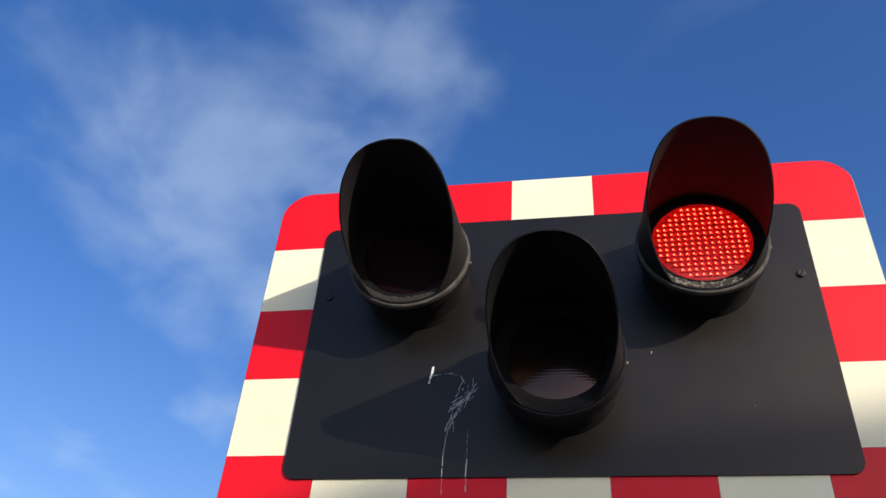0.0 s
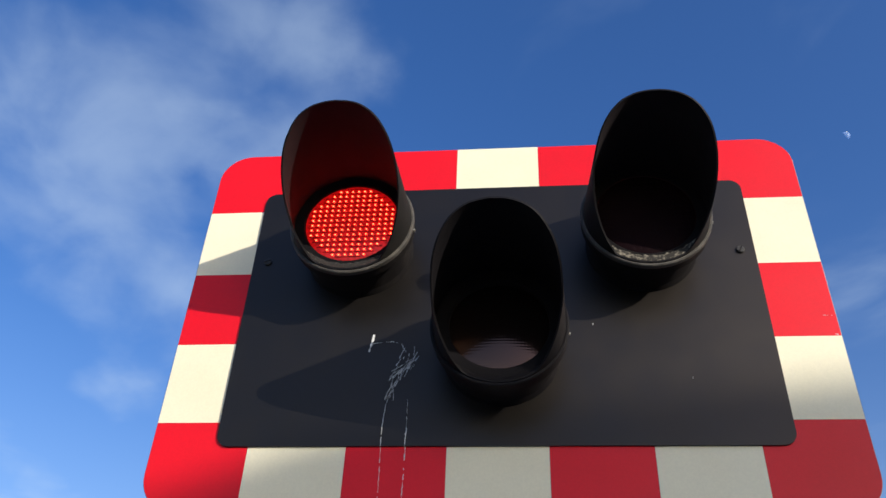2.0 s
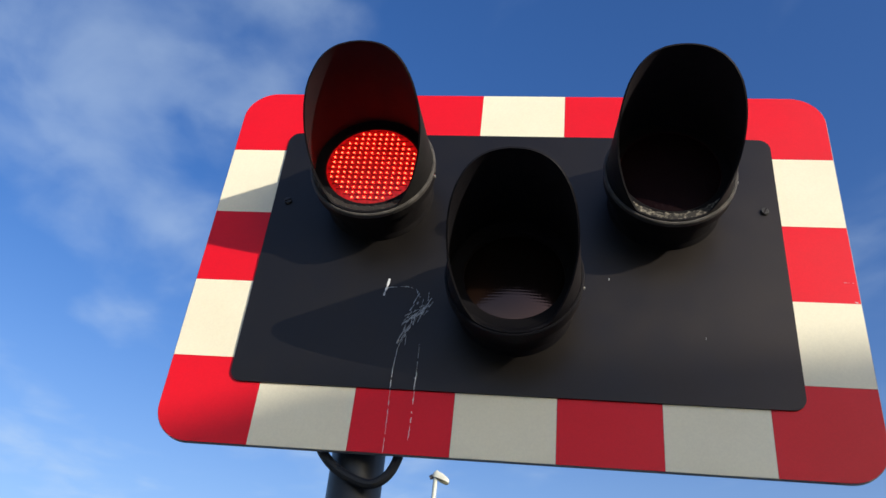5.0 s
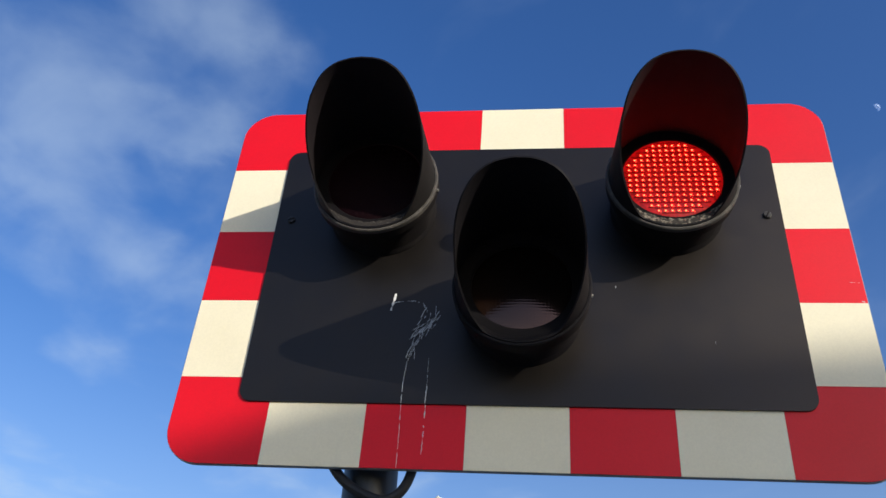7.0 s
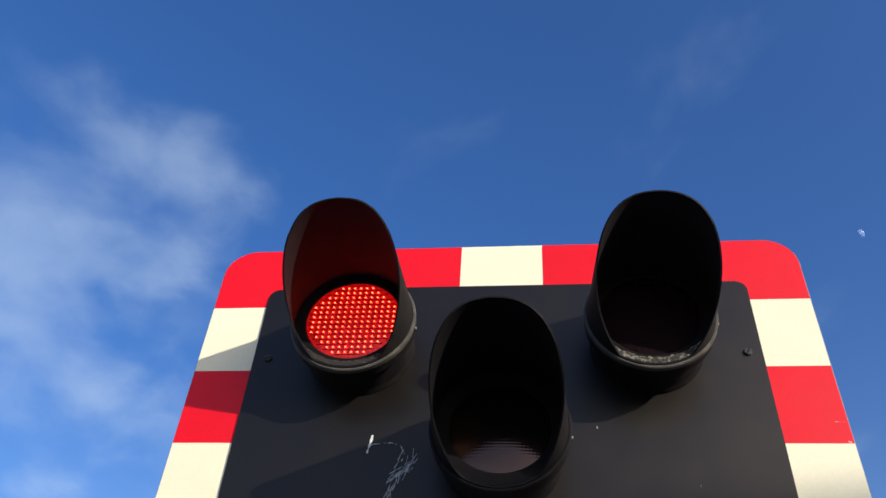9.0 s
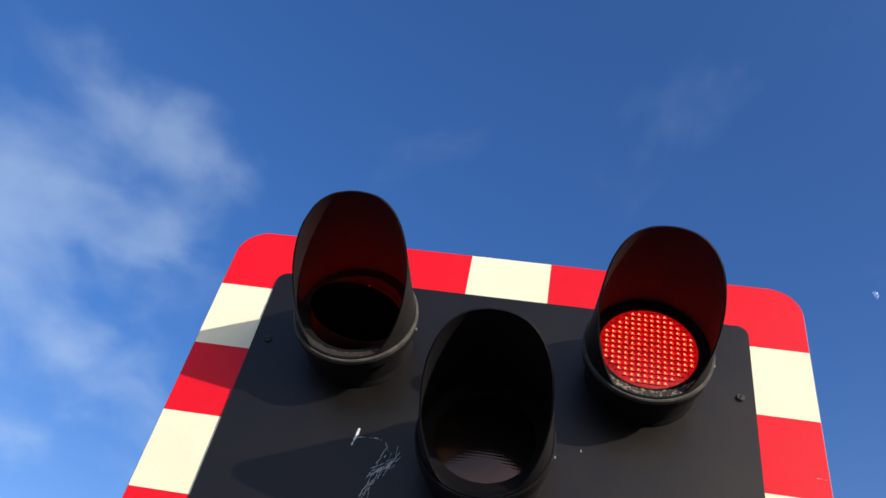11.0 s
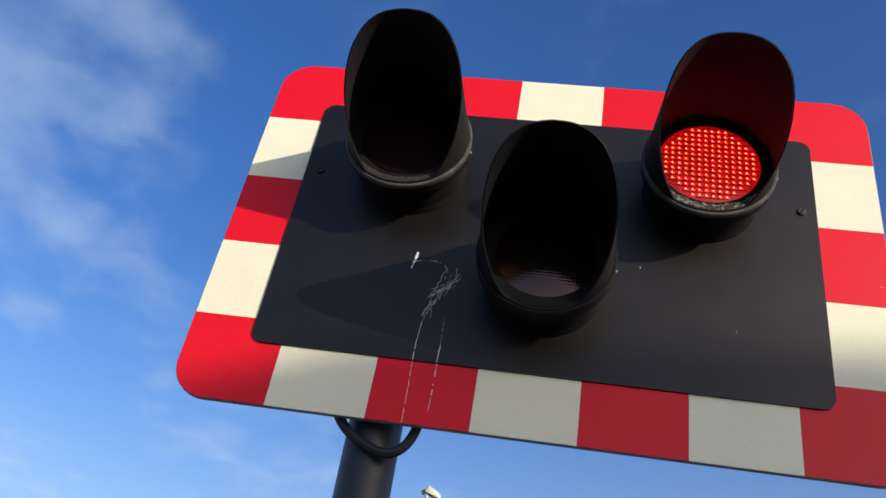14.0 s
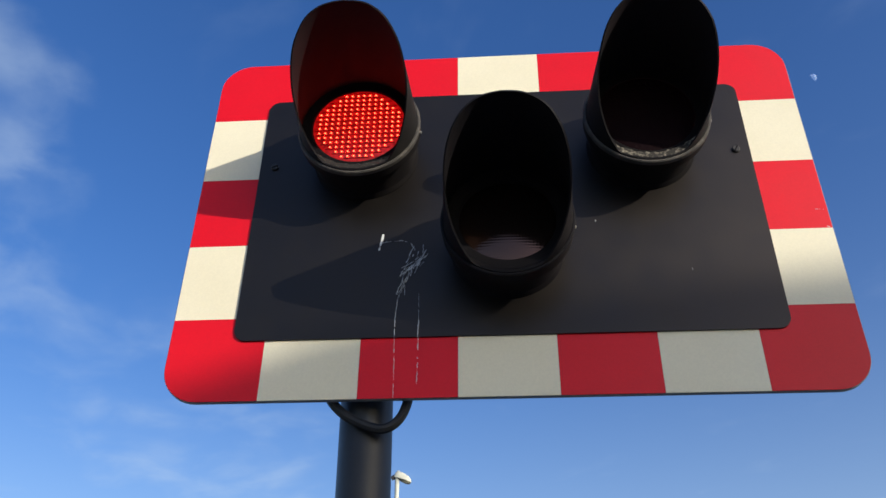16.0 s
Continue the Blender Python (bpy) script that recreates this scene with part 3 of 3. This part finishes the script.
for i in range(1, len(bend) - 2):
    p0, p1, p2, p3 = bend[i - 1:i + 3]
    for k in range(6):
        u = k / 6
        loop.append(0.5 * (2 * p1 + (p2 - p0) * u + (2 * p0 - 5 * p1 + 4 * p2 - p3) * u * u + (3 * p1 - p0 - 3 * p2 + p3) * u ** 3))
loop.append(bend[-2])
tube(b, loop, 0.0082)
part("hose", b, HOSE, signal, "looped black rubber cable hose")

# ---- street lamp far behind ----
LX, LY, LZ = -2.54, 18.6, 8.2
street_lamp = thing("street_lamp", (LX, LY, 0), "pale grey street lamp column with short lantern", "street lamp")
b = bmesh.new()
rod(b, (LX, LY, 0), (LX, LY, 1.2), 0.085, 0.085, 20)
rod(b, (LX, LY, 1.2), (LX, LY, LZ), 0.060, 0.052, 20)
part("column", b, PALE, street_lamp, "pale grey tapered column")
b = bmesh.new()
rows = []
for k, (d, w, up, dn) in enumerate(((-0.07, 0.05, 0.03, -0.03), (-0.04, 0.08, 0.08, -0.05), (0.04, 0.10, 0.10, -0.07), (0.16, 0.11, 0.05, -0.11), (0.28, 0.09, -0.03, -0.15), (0.33, 0.05, -0.09, -0.16))):
    rows.append([b.verts.new((LX + d, LY + y, LZ + zz)) for y, zz in ((-w, dn), (-w, (up + dn) / 2), (-w * 0.6, up), (w * 0.6, up), (w, (up + dn) / 2), (w, dn))])
for p, q in zip(rows, rows[1:]):
    for k in range(6):
        b.faces.new((p[k], p[(k + 1) % 6], q[(k + 1) % 6], q[k]))
b.faces.new(rows[0])
b.faces.new(rows[-1])
part("lantern", b, PALE, street_lamp, "pale lantern hood", smooth=50)
b = bmesh.new()
rod(b, (LX + 0.02, LY, LZ + 0.08), (LX + 0.02, LY, LZ + 0.125), 0.04, 0.032, 12)
part("photocell", b, PALE, street_lamp, "small photocell cap")
# added piece under the lantern that carries the painted underside shade
b = bmesh.new()
rows = []
for d, w, up, dn in ((0.03, 0.075, -0.055, -0.085), (0.14, 0.095, -0.09, -0.150), (0.25, 0.085, -0.13, -0.190), (0.315, 0.05, -0.145, -0.185)):
    rows.append([b.verts.new((LX + d, LY + y, LZ + zz)) for y, zz in ((-w, up), (-w * 0.7, dn), (w * 0.7, dn), (w, up))])
for p, q in zip(rows, rows[1:]):
    for k in range(4):
        b.faces.new((p[k], p[(k + 1) % 4], q[(k + 1) % 4], q[k]))
b.faces.new(rows[0])
b.faces.new(rows[-1])
part("lantern_underside", b, UNDERSIDE, street_lamp, "dark olive underside of the lantern, its shade put into the colour", smooth=50)
b = bmesh.new()
rod(b, (LX - 0.14, LY, LZ - 0.06), (LX - 0.06, LY, LZ - 0.02), 0.05, 0.06, 12)
part("bracket_cap", b, DARKCAP, street_lamp, "dark end cap")

# ---- the low house that shades the board's foot ----
SHADE = Vector((-0.30, 0, 2.270)) + SUN * 11.0
along = Vector((0.943, 0.333, 0)).normalized()
across = Vector((-along.y, along.x, 0))
DEPTH, RIDGE_LENGTH, PITCH = 3.0, 8.0, 0.5
RIDGE = SHADE.z
EAVE = RIDGE - DEPTH * PITCH
house = thing("house", (SHADE.x, SHADE.y, 0), "low brown brick house with a half-hipped slate roof", "house")


def at_house(u, v, z):
    return Vector((SHADE.x, SHADE.y, 0)) + along * u + across * v + Vector((0, 0, z))


HIP_RUN, HIP_DROP = 0.9, 0.45
w = DEPTH - 0.25
far_end = RIDGE_LENGTH + HIP_RUN
b = bmesh.new()
rows = [[b.verts.new(at_house(u, v, z)) for v, z in ((-w, 0.0), (w, 0.0), (w, EAVE + 0.12), (HIP_DROP / PITCH, RIDGE - HIP_DROP - 0.02), (-HIP_DROP / PITCH, RIDGE - HIP_DROP - 0.02), (-w, EAVE + 0.12))]
        for u in (-HIP_RUN + 0.12, far_end - 0.12)]
for k in range(6):
    b.faces.new((rows[0][k], rows[0][(k + 1) % 6], rows[1][(k + 1) % 6], rows[1][k]))
b.faces.new(rows[0])
b.faces.new(rows[1])
part("wall", b, BRICK, house, "brown brick walls")
b = bmesh.new()
for dz in (0.0, -0.12):
    ridge = [b.verts.new(at_house(u, 0, RIDGE + dz)) for u in (0, RIDGE_LENGTH)]
    hips = [[b.verts.new(at_house(u, v, RIDGE - HIP_DROP + dz)) for v in (-HIP_DROP / PITCH, HIP_DROP / PITCH)] for u in (-HIP_RUN, far_end)]
    eave = [[b.verts.new(at_house(u, v, EAVE + dz)) for v in (-DEPTH, DEPTH)] for u in (-HIP_RUN, far_end)]
    for side in (0, 1):
        b.faces.new((eave[0][side], eave[1][side], hips[1][side], ridge[1], ridge[0], hips[0][side]))
    for end in (0, 1):
        b.faces.new((hips[end][0], hips[end][1], ridge[end]))
    loop_now = [eave[0][0], eave[1][0], hips[1][0], hips[1][1], eave[1][1], eave[0][1], hips[0][1], hips[0][0]]
    if dz == 0.0:
        loop_top = loop_now
for k in range(8):
    b.faces.new((loop_top[k], loop_top[(k + 1) % 8], loop_now[(k + 1) % 8], loop_now[k]))
part("roof", b, SLATE, house, "grey slate half-hipped roof")

# ---- sky: moon and drifting cloud ----
MOON = Vector((0.3398, 0.6797, 0.6500)).normalized() * 3000
bm = bmesh.new()
bmesh.ops.create_uvsphere(bm, u_segments=48, v_segments=24, radius=13.0, matrix=Matrix.Translation(MOON))
bmesh.ops.bisect_plane(bm, geom=bm.verts[:] + bm.edges[:] + bm.faces[:], plane_co=MOON - SUN * 0.5, plane_no=SUN, clear_inner=True)
moon = part("moon", bm, moon_material(), at=MOON)
tagged(moon, "pale half moon in the daytime sky", "moon", kind="structure")

# patches of the cloud layer: middle x, y, half sizes, density
CLOUDS = [
    (-225, 388, 75, 44, 0.36), (-145, 400, 45, 26, 0.34), (-320, 392, 70, 62, 0.18), (-185, 300, 90, 44, 0.26),
    (-105, 308, 42, 44, 0.40), (-270, 335, 60, 50, 0.18), (-330, 540, 70, 110, 0.32), (-250, 490, 60, 66, 0.27),
    (-399, 764, 44, 80, 0.26), (-635, 768, 55, 100, 0.26), (-238, 620, 50, 80, 0.22), (-95, 594, 47, 80, 0.20),
    (-201, 1178, 145, 420, 0.32), (264, 571, 70, 90, 0.24), (-721, 1246, 120, 300, 0.38), (202, 258, 62, 77, 0.10),
]
CLOUD_H, DRIFT = 400.0, (-13.5, 3.0)
bm = bmesh.new()
bmesh.ops.create_grid(bm, x_segments=1, y_segments=1, size=2400)
cloud_layer = part("cloud_layer", bm, cloud_material(CLOUDS))
tagged(cloud_layer, "thin white broken cloud drifting over blue sky", "clouds", kind="structure")


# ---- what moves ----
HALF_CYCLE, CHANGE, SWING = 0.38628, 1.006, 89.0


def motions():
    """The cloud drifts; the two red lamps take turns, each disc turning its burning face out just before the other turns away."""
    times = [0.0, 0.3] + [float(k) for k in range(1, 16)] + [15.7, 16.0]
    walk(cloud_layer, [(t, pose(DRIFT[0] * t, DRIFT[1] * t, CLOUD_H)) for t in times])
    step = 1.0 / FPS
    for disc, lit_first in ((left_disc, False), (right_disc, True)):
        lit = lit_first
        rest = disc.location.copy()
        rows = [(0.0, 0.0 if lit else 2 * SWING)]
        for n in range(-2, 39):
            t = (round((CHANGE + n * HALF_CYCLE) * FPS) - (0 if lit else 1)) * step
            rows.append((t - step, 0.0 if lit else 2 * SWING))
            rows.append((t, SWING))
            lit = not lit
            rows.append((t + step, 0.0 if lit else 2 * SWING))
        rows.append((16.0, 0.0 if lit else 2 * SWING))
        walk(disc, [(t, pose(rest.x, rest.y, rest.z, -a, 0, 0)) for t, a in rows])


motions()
